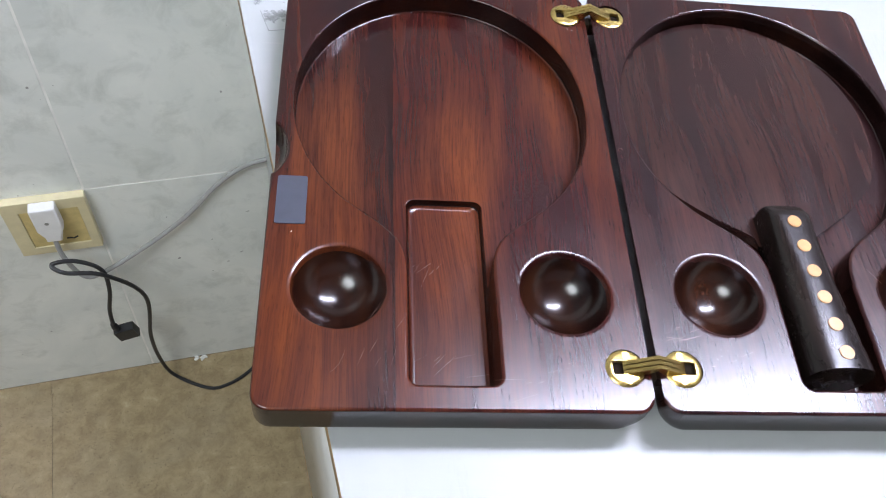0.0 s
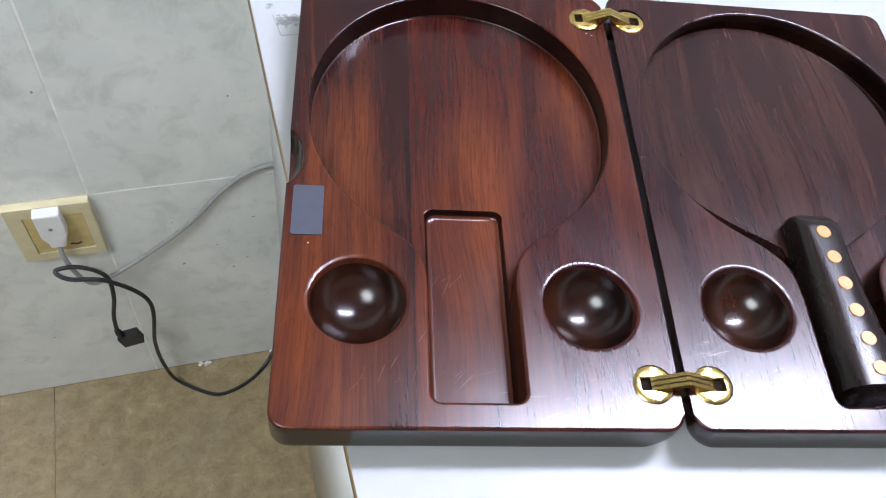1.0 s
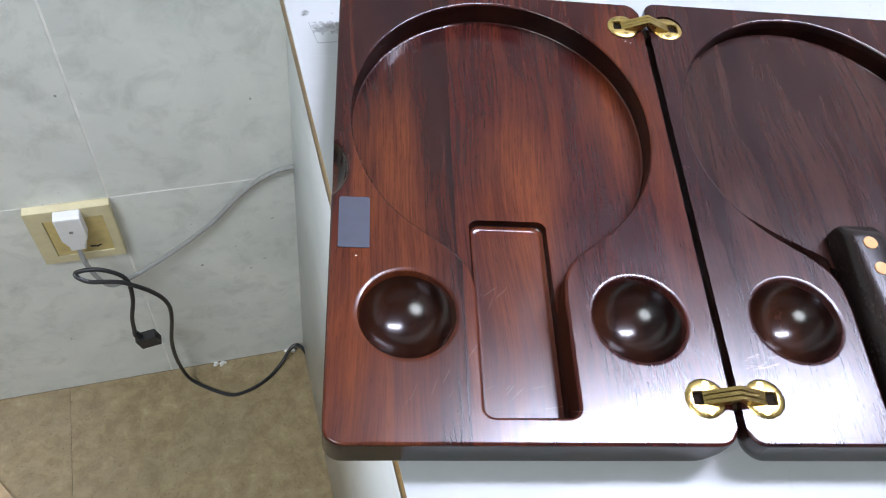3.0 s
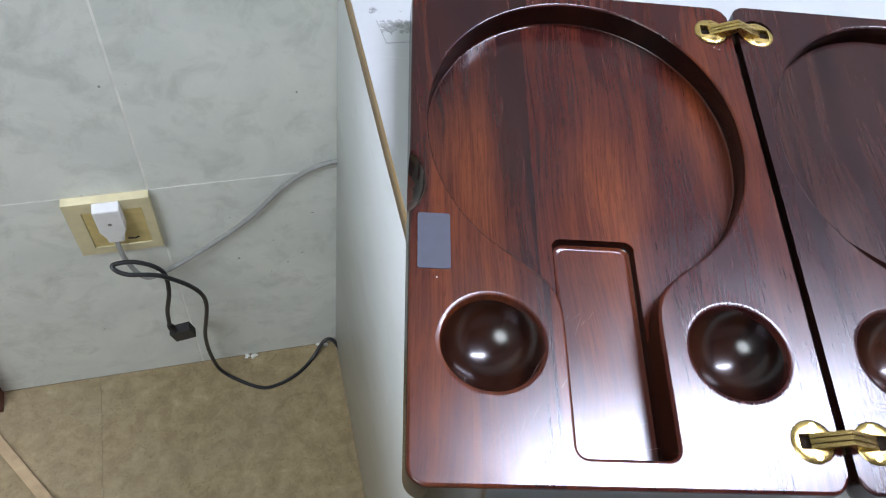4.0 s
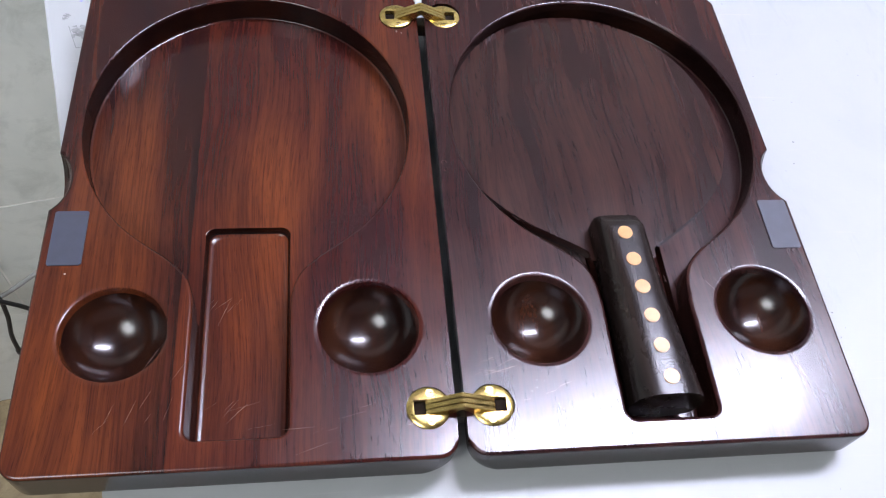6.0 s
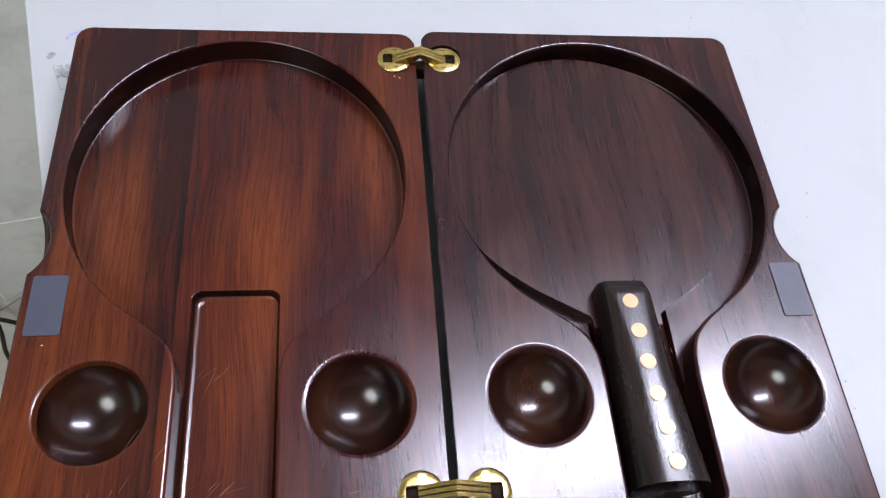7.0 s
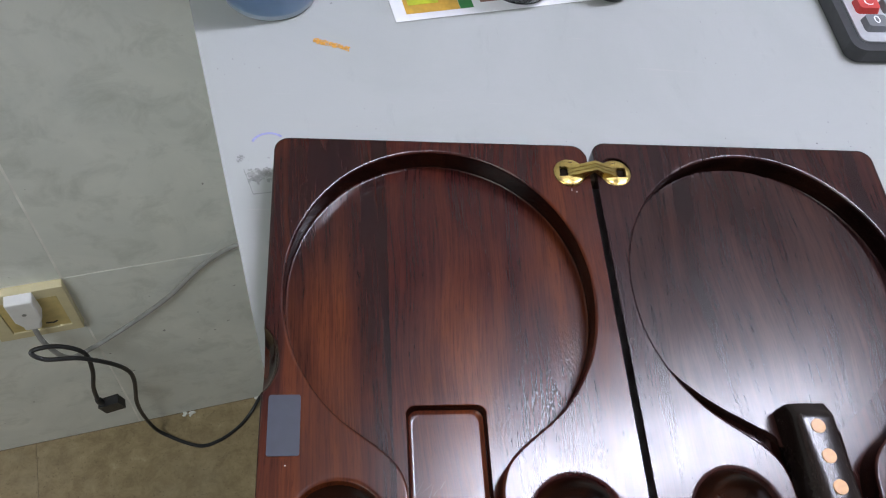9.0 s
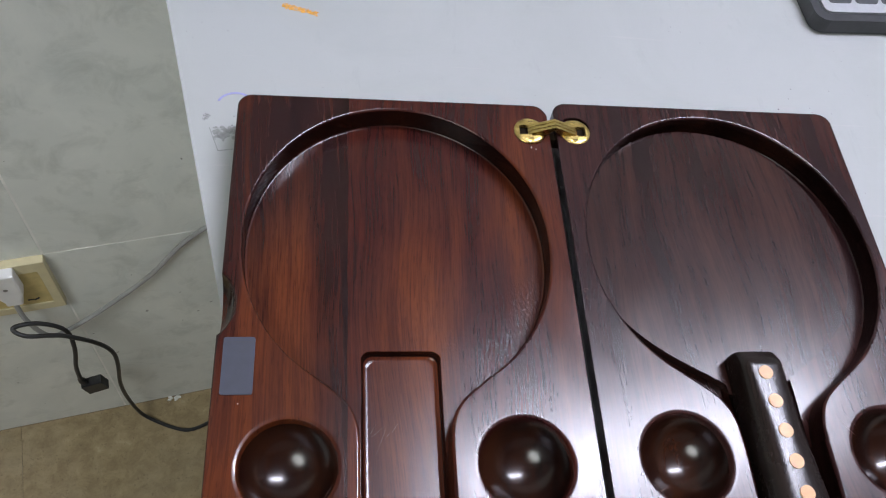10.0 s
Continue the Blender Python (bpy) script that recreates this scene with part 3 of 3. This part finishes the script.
def hinge(y, gap=0.0021):
    h = T - TZ
    root = part("hinge", box(gap - 0.0030, gap + 0.0030, y - 0.0035, y + 0.0035, h - 0.012, h - 0.004, 0.0005), M_BRASS_DARK, case, "polished brass concealed hinge")
    for sign in (-1, 1):
        cx = gap + sign * 0.0139
        slot = box(min(cx - sign * 0.009, cx + sign * 0.0062), max(cx - sign * 0.009, cx + sign * 0.0062), y - 0.0034, y + 0.0034, h - 0.004, h + 0.004)
        holes = [slot]
        disc = lathe([(0.0093, h - 0.0017), (0.0093, h - 0.0001), (0.0088, h + 0.0003), (0.0070, h + 0.00065), (0.0035, h + 0.00085), (0.0004, h + 0.0009)], 44)
        bmesh.ops.translate(disc, verts=disc.verts, vec=(cx, y, 0))
        plate = carve(disc, holes, 0.0)
        part("plate", plate, M_BRASS, root)
        part("slot_bottom", box(cx - 0.0066, cx + 0.0066, y - 0.0037, y + 0.0037, h - 0.0021, h - 0.0018), M_SLOT, root, "dark slot in the brass plate")
        for dy in (-0.0064, 0.0064):
            head = prism(circle(cx - sign * 0.0008, y + dy, 0.0017, 18), h + 0.0002, h + 0.0009)
            part("screw", head, M_BRASS, root)
            part("screw_slot", box(cx - sign * 0.0008 - 0.0013, cx - sign * 0.0008 + 0.0013, y + dy - 0.0002, y + dy + 0.0002, h + 0.00085, h + 0.0010), M_BRASS_DARK, root)
        for k in range(3):
            yk = y + (k - 1) * 0.0024
            x0, x1 = gap, gap + sign * 0.0150
            peak, foot = h + 0.0074, h + 0.0002
            bm = bmesh.new()
            section = [(x0, peak), (x0, peak - 0.0030), (gap + sign * 0.0040, h + 0.0005), (x1 - sign * 0.002, h - 0.0012), (x1, foot - 0.0002), (gap + sign * 0.0128, foot + 0.0016)]
            a, b = [bm.verts.new((x, yk - 0.0009, z)) for x, z in section], [bm.verts.new((x, yk + 0.0009, z)) for x, z in section]
            bm.faces.new(a)
            bm.faces.new(b[::-1])
            for i in range(len(a)):
                j = (i + 1) % len(a)
                bm.faces.new((a[j], a[i], b[i], b[j]))
            part("link", soften(bm, 0.00025, 1), M_BRASS, root)


hinge(0.0222)
hinge(0.2622)

# ---- the bat ----
bat = thing("table_tennis_bat", pose(0, 0, 0.8168), "wooden table tennis bat with a black handle, lying in its recess", "bat")
blade = prism(bat_outline(0.0903, BLADE, 0.995, 0.2720, 0.0950, 0.190), 0.0, 0.0062)
upper = [e for e in blade.edges if all(v.co.z > 0.006 for v in e.verts)]
bmesh.ops.bevel(blade, geom=upper, offset=0.0036, segments=5, affect="EDGES", profile=0.5, clamp_overlap=True)
bmesh.ops.rotate(blade, verts=blade.verts, cent=(0.0903, 0.190, 0), matrix=Matrix.Rotation(radians(2.0), 3, "Z"))
part("blade", blade, M_BLADE, bat, "dark brown rosewood blade without rubber")


def handle_mesh():
    """A grip that widens to its butt, with an oval section and a sloping shoulder."""
    bm, rings, n = bmesh.new(), [], 28
    for k in range(41):
        t = k / 40
        y = 0.1170 - 0.0970 * t
        hw = 0.0120 + 0.0050 * t ** 1.25
        cx = 0.0900 + 0.0052 * t
        rise = min(1.0, 0.80 + t / 0.07 * 0.20)
        up, down = 0.0235 * rise, -0.0040
        ring = []
        for j in range(n):
            a = 2 * math.pi * j / n
            ca, sa = math.cos(a), math.sin(a)
            q = 0.36 + 0.40 * min(1.0, t / 0.45)
            x = math.copysign(abs(ca) ** q, ca) * hw
            z = (math.copysign(abs(sa) ** (q + 0.10), sa) + 1) / 2 * (up - down) + down
            ring.append(bm.verts.new((cx + x, y, z)))
        rings.append(ring)
    for a, b in zip(rings, rings[1:]):
        for j in range(n):
            bm.faces.new((a[j], a[(j + 1) % n], b[(j + 1) % n], b[j]))
    bm.faces.new(rings[0][::-1])
    bm.faces.new(rings[-1])
    return soften(bm, 0.0008, 2, 50)


grip = finish("handle", handle_mesh(), M_EBONY, bat, "polished black ebony handle", facets=False)
for k in range(6):
    t = k / 5
    bm = prism(circle(0, 0, 0.0036, 28), -0.002, 0.0004)
    part("inlay", bm, M_INLAY, grip, "round yellow inlay", pose(0.0897 + 0.0052 * t, 0.1035 - 0.0755 * t, 0.0236))

# ---- socket and cords on the wall ----
socket = thing("wall_socket", in_wall(-0.033, 0, 0.374), "yellowed cream wall socket on white tiles", "socket")
frame_bm = carve(soften(box(-0.043, 0.043, -0.010, 0.0, -0.049, 0.047), 0.005, 2), [box(-0.027, 0.033, -0.03, -0.0075, -0.036, 0.030)], 0.0008)
part("surround", frame_bm, M_CREAM, socket)
part("faceplate", soften(box(-0.0265, 0.0325, -0.0085, -0.005, -0.0355, 0.0295), 0.001), M_CREAM_OLD, socket, "yellowed plastic insert")
for x, z, ang in ((0.012, -0.026, 8), (0.018, -0.026, -30)):
    part("socket_slot", box(-0.0032, 0.0032, -0.0003, 0.0003, -0.0011, 0.0011), M_BLACK, socket, "dark contact slot", pose(x, -0.0087, z, 0, ang, 0))

plug = thing("power_plug", in_wall(-0.033, -0.007, 0.394), "white two-pin plug with a grey cord in the wall socket", "plug")
body = prism([(-0.0135, 0.026), (-0.0135, -0.012), (-0.0085, -0.024), (-0.0085, -0.032), (0.0085, -0.032), (0.0085, -0.024), (0.0135, -0.012), (0.0135, 0.026)], 0, 0.015)
bmesh.ops.rotate(body, verts=body.verts, matrix=Matrix.Rotation(radians(90), 3, "X"))
part("plug_body", soften(body, 0.002, 2), M_WHITE, plug)
screw = prism(circle(0, 0, 0.0022, 16), 0, 0.0004)
part("screw", screw, plain("steel_screw", (0.3, 0.3, 0.3), 0.4, 0.6), plug, "small steel screw", pose(0.0, -0.0152, 0.003, 90, 0, 0))
grey_pts = ((-0.034, -0.015, 0.372), (-0.032, -0.022, 0.330), (-0.019, -0.025, 0.290), (0.003, -0.020, 0.286), (0.059, -0.012, 0.318), (0.108, -0.008, 0.359), (0.144, -0.006, 0.403),
            (0.176, -0.006, 0.432), (0.207, -0.006, 0.442), (0.260, -0.006, 0.445))
part("cord", hose([Vector(p) - Vector((-0.033, -0.007, 0.394)) for p in grey_pts], 0.0028), M_CORD_GREY, plug, "flat grey mains cord")

black_pts = ((-0.006, -0.045, 0.200), (-0.003, -0.044, 0.235), (0.006, -0.042, 0.280), (0.004, -0.034, 0.312), (-0.020, -0.030, 0.331), (-0.044, -0.033, 0.335), (-0.032, -0.042, 0.328), (0.007, -0.045, 0.317),
             (0.0415, -0.040, 0.250), (0.0285, -0.030, 0.127), (0.0280, -0.024, 0.045), (0.040, -0.028, -0.006), (0.085, -0.056, -0.0114), (0.115, -0.056, -0.0114), (0.146, -0.042, -0.0114),
             (0.168, -0.024, -0.008), (0.188, -0.008, 0.010), (0.203, -0.012, 0.008), (0.2165, -0.045, -0.0114))
cable = thing("power_cable", in_wall(0.0, -0.045, 0.19), "black power cable looped over a grey cord", "cable")
part("cord", hose([Vector(p) - Vector((0, -0.045, 0.19)) for p in black_pts], 0.0026), M_BLACK, cable)
part("connector", soften(box(-0.0125, 0.0125, -0.006, 0.006, -0.020, 0.002), 0.0018, 2), M_BLACK, cable, "black moulded connector", pose(0.004, 0, -0.003, 0, -14, 0))
part("strain_relief", lathe([(0.0032, -0.006), (0.0045, 0.0), (0.0045, 0.006), (0.003, 0.012)], 14), M_BLACK, cable, "", pose(-0.004, 0, 0.000, 0, -12, 0))

# ---- things at the back of the table ----
M_BLUE = clear("blue_film", (0.55, 0.74, 0.98), 0.3)
M_CUP = clear("blue_clear_plastic", (0.80, 0.90, 1.0), 0.3)
M_CUP.node_tree.nodes["Principled BSDF"].inputs["Transmission Weight"].default_value = 0.55
cup = thing("plastic_cup", pose(-0.193, 0.4305, TZ), "translucent plastic cup with blue patches, standing on the table", "cup")
outer = [(0.0295, 0.0), (0.0318, 0.002), (0.0325, 0.05), (0.0338, 0.10)]
inner = [(0.0330, 0.10), (0.0317, 0.05), (0.0308, 0.004), (0.001, 0.004)]
part("cup_body", lathe(outer + inner, 40), M_CUP, cup)
part("cup_band", lathe([(0.0322, 0.006), (0.0325, 0.010), (0.0330, 0.046), (0.0332, 0.050)], 40), M_BLUE, cup, "bright blue printed band")

leaf = thing("leaflet", pose(-0.107, 0.4045, TZ + 0.0003, 0, 0, 12.6), "white printed leaflet with a yellow and green picture", "leaflet")
part("sheet", box(0, 0.165, 0, 0.055, 0, 0.0004), plain("paper", (0.80, 0.80, 0.82), 0.6, 0, 0.03, 40, 0), leaf)
for name, d, col in (("picture", (0.009, 0.048, 0.006, 0.052), (0.62, 0.36, 0.05)), ("picture", (0.0482, 0.058, 0.006, 0.052), (0.03, 0.20, 0.05)), ("picture", (0.012, 0.034, 0.014, 0.050), (0.55, 0.62, 0.04))):
    part(name, box(*d, 0.0004, 0.0006 if col[1] < 0.5 else 0.0008), plain("print", col, 0.5, 0, 0.2, 90, 0), leaf)
for r in range(6):
    part("text_bar", box(0.064, 0.100 - 0.004 * (r % 3), 0.010 + r * 0.0062, 0.0135 + r * 0.0062, 0.0004, 0.0006), plain("brown_ink", (0.25, 0.12, 0.09), 0.5, 0, 0.3, 300, 0), leaf)

bottle = thing("clear_bottle", pose(-0.018, 0.4495, TZ + 0.0012), "clear plastic bottle standing on the leaflet", "bottle")
part("bottle_body", lathe([(0.018, 0.0), (0.0245, 0.002), (0.026, 0.008), (0.026, 0.11), (0.0252, 0.11), (0.0252, 0.009), (0.0235, 0.003), (0.001, 0.003)], 36), clear("clear_plastic", (0.93, 0.95, 0.97), 0.06), bottle)

jar = thing("black_jar", pose(0.0505, 0.4500, TZ + 0.0008), "small round black jar on the table", "jar")
part("jar_body", lathe([(0.012, 0.0), (0.0155, 0.001), (0.0165, 0.004), (0.0165, 0.026), (0.0150, 0.028)], 32), M_BLACK, jar)
part("jar_lid", lathe([(0.0168, 0.0285), (0.0172, 0.030), (0.0172, 0.040), (0.0160, 0.0415)], 32), M_BLACK, jar)

calc = thing("calculator", pose(0.219, 0.3855, TZ, 0, 0, 2.5), "desktop calculator with a silver face, grey keys and a red key", "calculator")
M_CALC = plain("calculator_case", (0.035, 0.036, 0.040), 0.4, 0, 0.1, 200, 0.03)
M_FACE = plain("silver_face", (0.62, 0.63, 0.66), 0.33, 0.6, 0.05, 200, 0.03)
M_KEY, M_RED = plain("grey_key", (0.16, 0.165, 0.18), 0.4, 0, 0.06, 200, 0.02), plain("red_key", (0.50, 0.045, 0.04), 0.4, 0, 0.06, 200, 0.02)
part("case", soften(prism(rounded(0, 0.150, 0, 0.158, 0.010), 0.001, 0.013), 0.003, 3), M_CALC, calc)
part("face", soften(prism(rounded(0.0075, 0.1425, 0.0075, 0.151, 0.006), 0.0125, 0.0145), 0.0008, 2), M_FACE, calc)
M_MARK = plain("key_print", (0.85, 0.85, 0.85), 0.5, 0, 0.02, 100, 0)
for r in range(5):
    for c in range(6):
        x, y = 0.0135 + c * 0.0215, 0.0165 + r * 0.0185
        base = prism(rounded(0, 0.0185, 0, 0.0140, 0.003), 0.0142, 0.0192)
        for v in base.verts:
            if v.co.z > 0.019:
                v.co.x, v.co.y = 0.00925 + (v.co.x - 0.00925) * 0.86, 0.0075 + (v.co.y - 0.0070) * 0.84
        key = part("key", soften(base, 0.0006, 2), M_RED if (r, c) == (1, 0) else M_KEY, calc, "red key" if (r, c) == (1, 0) else "", pose(x, y, 0))
        word = {(0, 0): "0", (0, 1): "00", (1, 0): "C"}.get((r, c))
        if word:
            txt = bpy.data.curves.new("key_mark", "FONT")
            txt.body, txt.size, txt.extrude, txt.align_x, txt.align_y = word, 0.0105, 0.00008, "CENTER", "CENTER"
            txt.materials.append(M_MARK)
            ob = new("key_mark", txt)
            ob.parent, ob.matrix_basis = key, pose(0.0093, 0.0078, 0.01935)

# ---- stains on the tabletop ----
def flake(name, cx, cy, length, width, turn, count, mat, label, seed, size=(0.0006, 0.0022)):
    rnd, bm = random.Random(seed), bmesh.new()
    for _ in range(count):
        x, y = (rnd.random() - 0.5) * length, (rnd.random() + rnd.random() - 1) * width * 0.5
        r = rnd.uniform(*size)
        n = rnd.randint(5, 9)
        prism([(x + r * rnd.uniform(0.5, 1.2) * math.cos(2 * math.pi * k / n), y + r * rnd.uniform(0.4, 0.9) * math.sin(2 * math.pi * k / n)) for k in range(n)], 0, rnd.uniform(0.00008, 0.0002), bm)
    ob = finish(name, bm, mat, m=pose(cx, cy, TZ + 0.0001, 0, 0, turn))
    return tagged(ob, label, "stain", kind="stuff")


flake("orange_stain", -0.1505, 0.3815, 0.024, 0.005, -15, 150, M_RUST, "crumbly orange residue on the white tabletop", 3, (0.0003, 0.0012))
flake("grey_stain", -0.1900, 0.2735, 0.016, 0.012, 10, 150, M_GREY_RESIDUE, "grey glue residue of a torn-off label on the tabletop", 5, (0.0004, 0.0017))
flake("grey_stain", -0.2035, 0.2850, 0.005, 0.005, 60, 30, M_GREY_RESIDUE, "small grey glue residue on the tabletop", 6, (0.0003, 0.0008))
line = thing("label_outline", pose(0, 0, TZ), "thin dark outline of a removed label on the tabletop", "stain")
for (x0, y0), (x1, y1) in (((-0.2010, 0.2775), (-0.1945, 0.2600)), ((-0.1945, 0.2600), (-0.1800, 0.2625))):
    d = Vector((x1 - x0, y1 - y0))
    part("outline_edge", box(0, d.length, -0.00025, 0.00025, 0.0001, 0.0002), M_GREY_RESIDUE, line, "", pose(x0, y0, 0, 0, 0, math.degrees(math.atan2(d.y, d.x))))
arc = [(-0.187 + 0.0115 * math.cos(radians(a)), 0.2955 + 0.0105 * math.sin(radians(a))) for a in range(50, 165, 8)]
arc += [(-0.187 + 0.0100 * math.cos(radians(a)), 0.2953 + 0.0092 * math.sin(radians(a))) for a in range(162, 49, -8)]
tagged(finish("ink_arc", prism(arc, 0.0001, 0.0002), M_INK, m=pose(0, 0, TZ)), "faint blue ink arc on the tabletop", "stain")

# ---- on the floor by the wall ----
board = finish("wooden_board", soften(box(-0.150, 0, -0.030, -0.001, 0, 0.62), 0.002), plain("red_brown_wood", (0.105, 0.030, 0.018), 0.5, 0, 0.3, 40, 0.1), m=in_wall(-0.262, 0, FLOOR_Z))
tagged(board, "red-brown wooden board standing against the wall", "board")
stick = finish("wooden_stick", soften(box(-0.20, 0.36, -0.007, 0.007, 0, 0.006), 0.001), plain("pale_wood", (0.46, 0.33, 0.19), 0.6, 0, 0.15, 60, 0.1), m=pose(-0.660, 0.268, FLOOR_Z, 0, 0, -43.5))
tagged(stick, "thin pale wooden strip lying on the stone floor", "strip")
rnd, crumbs = random.Random(8), bmesh.new()
for u, n, sp in ((0.078, 9, 0.007), (0.185, 4, 0.004)):
    for _ in range(n):
        x, y, r = u + rnd.gauss(0, sp), -abs(rnd.gauss(0.002, 0.002)) - 0.001, rnd.uniform(0.0008, 0.0030)
        prism([(x + r * 1.5 * math.cos(k * 1.0472), y + r * 0.8 * math.sin(k * 1.0472)) for k in range(6)], 0, rnd.uniform(0.001, 0.005), crumbs)
tagged(finish("plaster_crumbs", crumbs, M_GROUT, m=in_wall(0, 0, FLOOR_Z)), "white crumbs of plaster along the foot of the wall", "rubble", kind="stuff")

# ---- lamps ----
lamp = thing("strip_light", in_wall(1.16, 0, 2.50), "white strip light high on the tiled wall", "lamp")
part("housing", soften(box(-0.54, 0.54, -0.12, 0, 0.062, 0.12), 0.006), M_SHADE, lamp)
part("diffuser", soften(box(-0.52, 0.52, -0.14, -0.004, -0.06, 0.06), 0.02, 3), M_TUBE, lamp, "glowing white diffuser")
panel_lamp = thing("ceiling_lamp", pose(-1.15, -1.05, CEIL), "round white ceiling panel light", "lamp")
part("rim", lathe([(0.60, -0.030), (0.62, -0.034), (0.63, -0.025), (0.63, 0.0)], 64), M_SHADE, panel_lamp)
part("diffuser", lathe([(0.30, -0.050), (0.50, -0.045), (0.58, -0.036), (0.595, -0.0305)], 64), M_LIGHT_PANEL, panel_lamp, "glowing white diffuser")

# ---- wall tiles ----
COLS = range(-6, 9)
ROWS_Z = [FLOOR_Z] + [0.421 + 0.45 * k for k in range(2)]
low, full, last = (soften(box(0.0013, 0.2987, 0, 0.0035, 0.0013, h - 0.0013), 0.0006, 1) for h in (0.421 - FLOOR_Z, 0.45, 0.45))
kinds = []
for bm in (low, full, last):
    me = bpy.data.meshes.new("tile")
    bm.to_mesh(me)
    bm.free()
    me.materials.append(M_TILE)
    kinds.append(me)
for c in COLS:
    x = 0.010 + 0.30 * c
    if x < U0 or x + 0.30 > U1 + 0.02:
        continue
    for r, z in enumerate(ROWS_Z):
        tile = new("tile", kinds[0 if r == 0 else 2 if r == len(ROWS_Z) - 1 else 1])
        tile.parent, tile.matrix_basis = wall_north, pose(x, 0.0, z)

# ---- floor tiles ----
slab = soften(box(0.0003, 0.3997, 0.0003, 0.3997, -0.0008, 0), 0.0003, 1)
me = bpy.data.meshes.new("floor_tile")
slab.to_mesh(me)
slab.free()
me.materials.append(M_FLOOR)
for c in range(-4, 7):
    for r in range(-8, 0):
        x, y = -0.133 + 0.40 * c, 0.40 * r
        if x < U0 - 0.2 or x > U1 - 0.1 or y < BACK - 0.3:
            continue
        tile = new("floor_tile", me)
        tile.parent, tile.matrix_basis = floor, pose(x, y, FLOOR_Z)
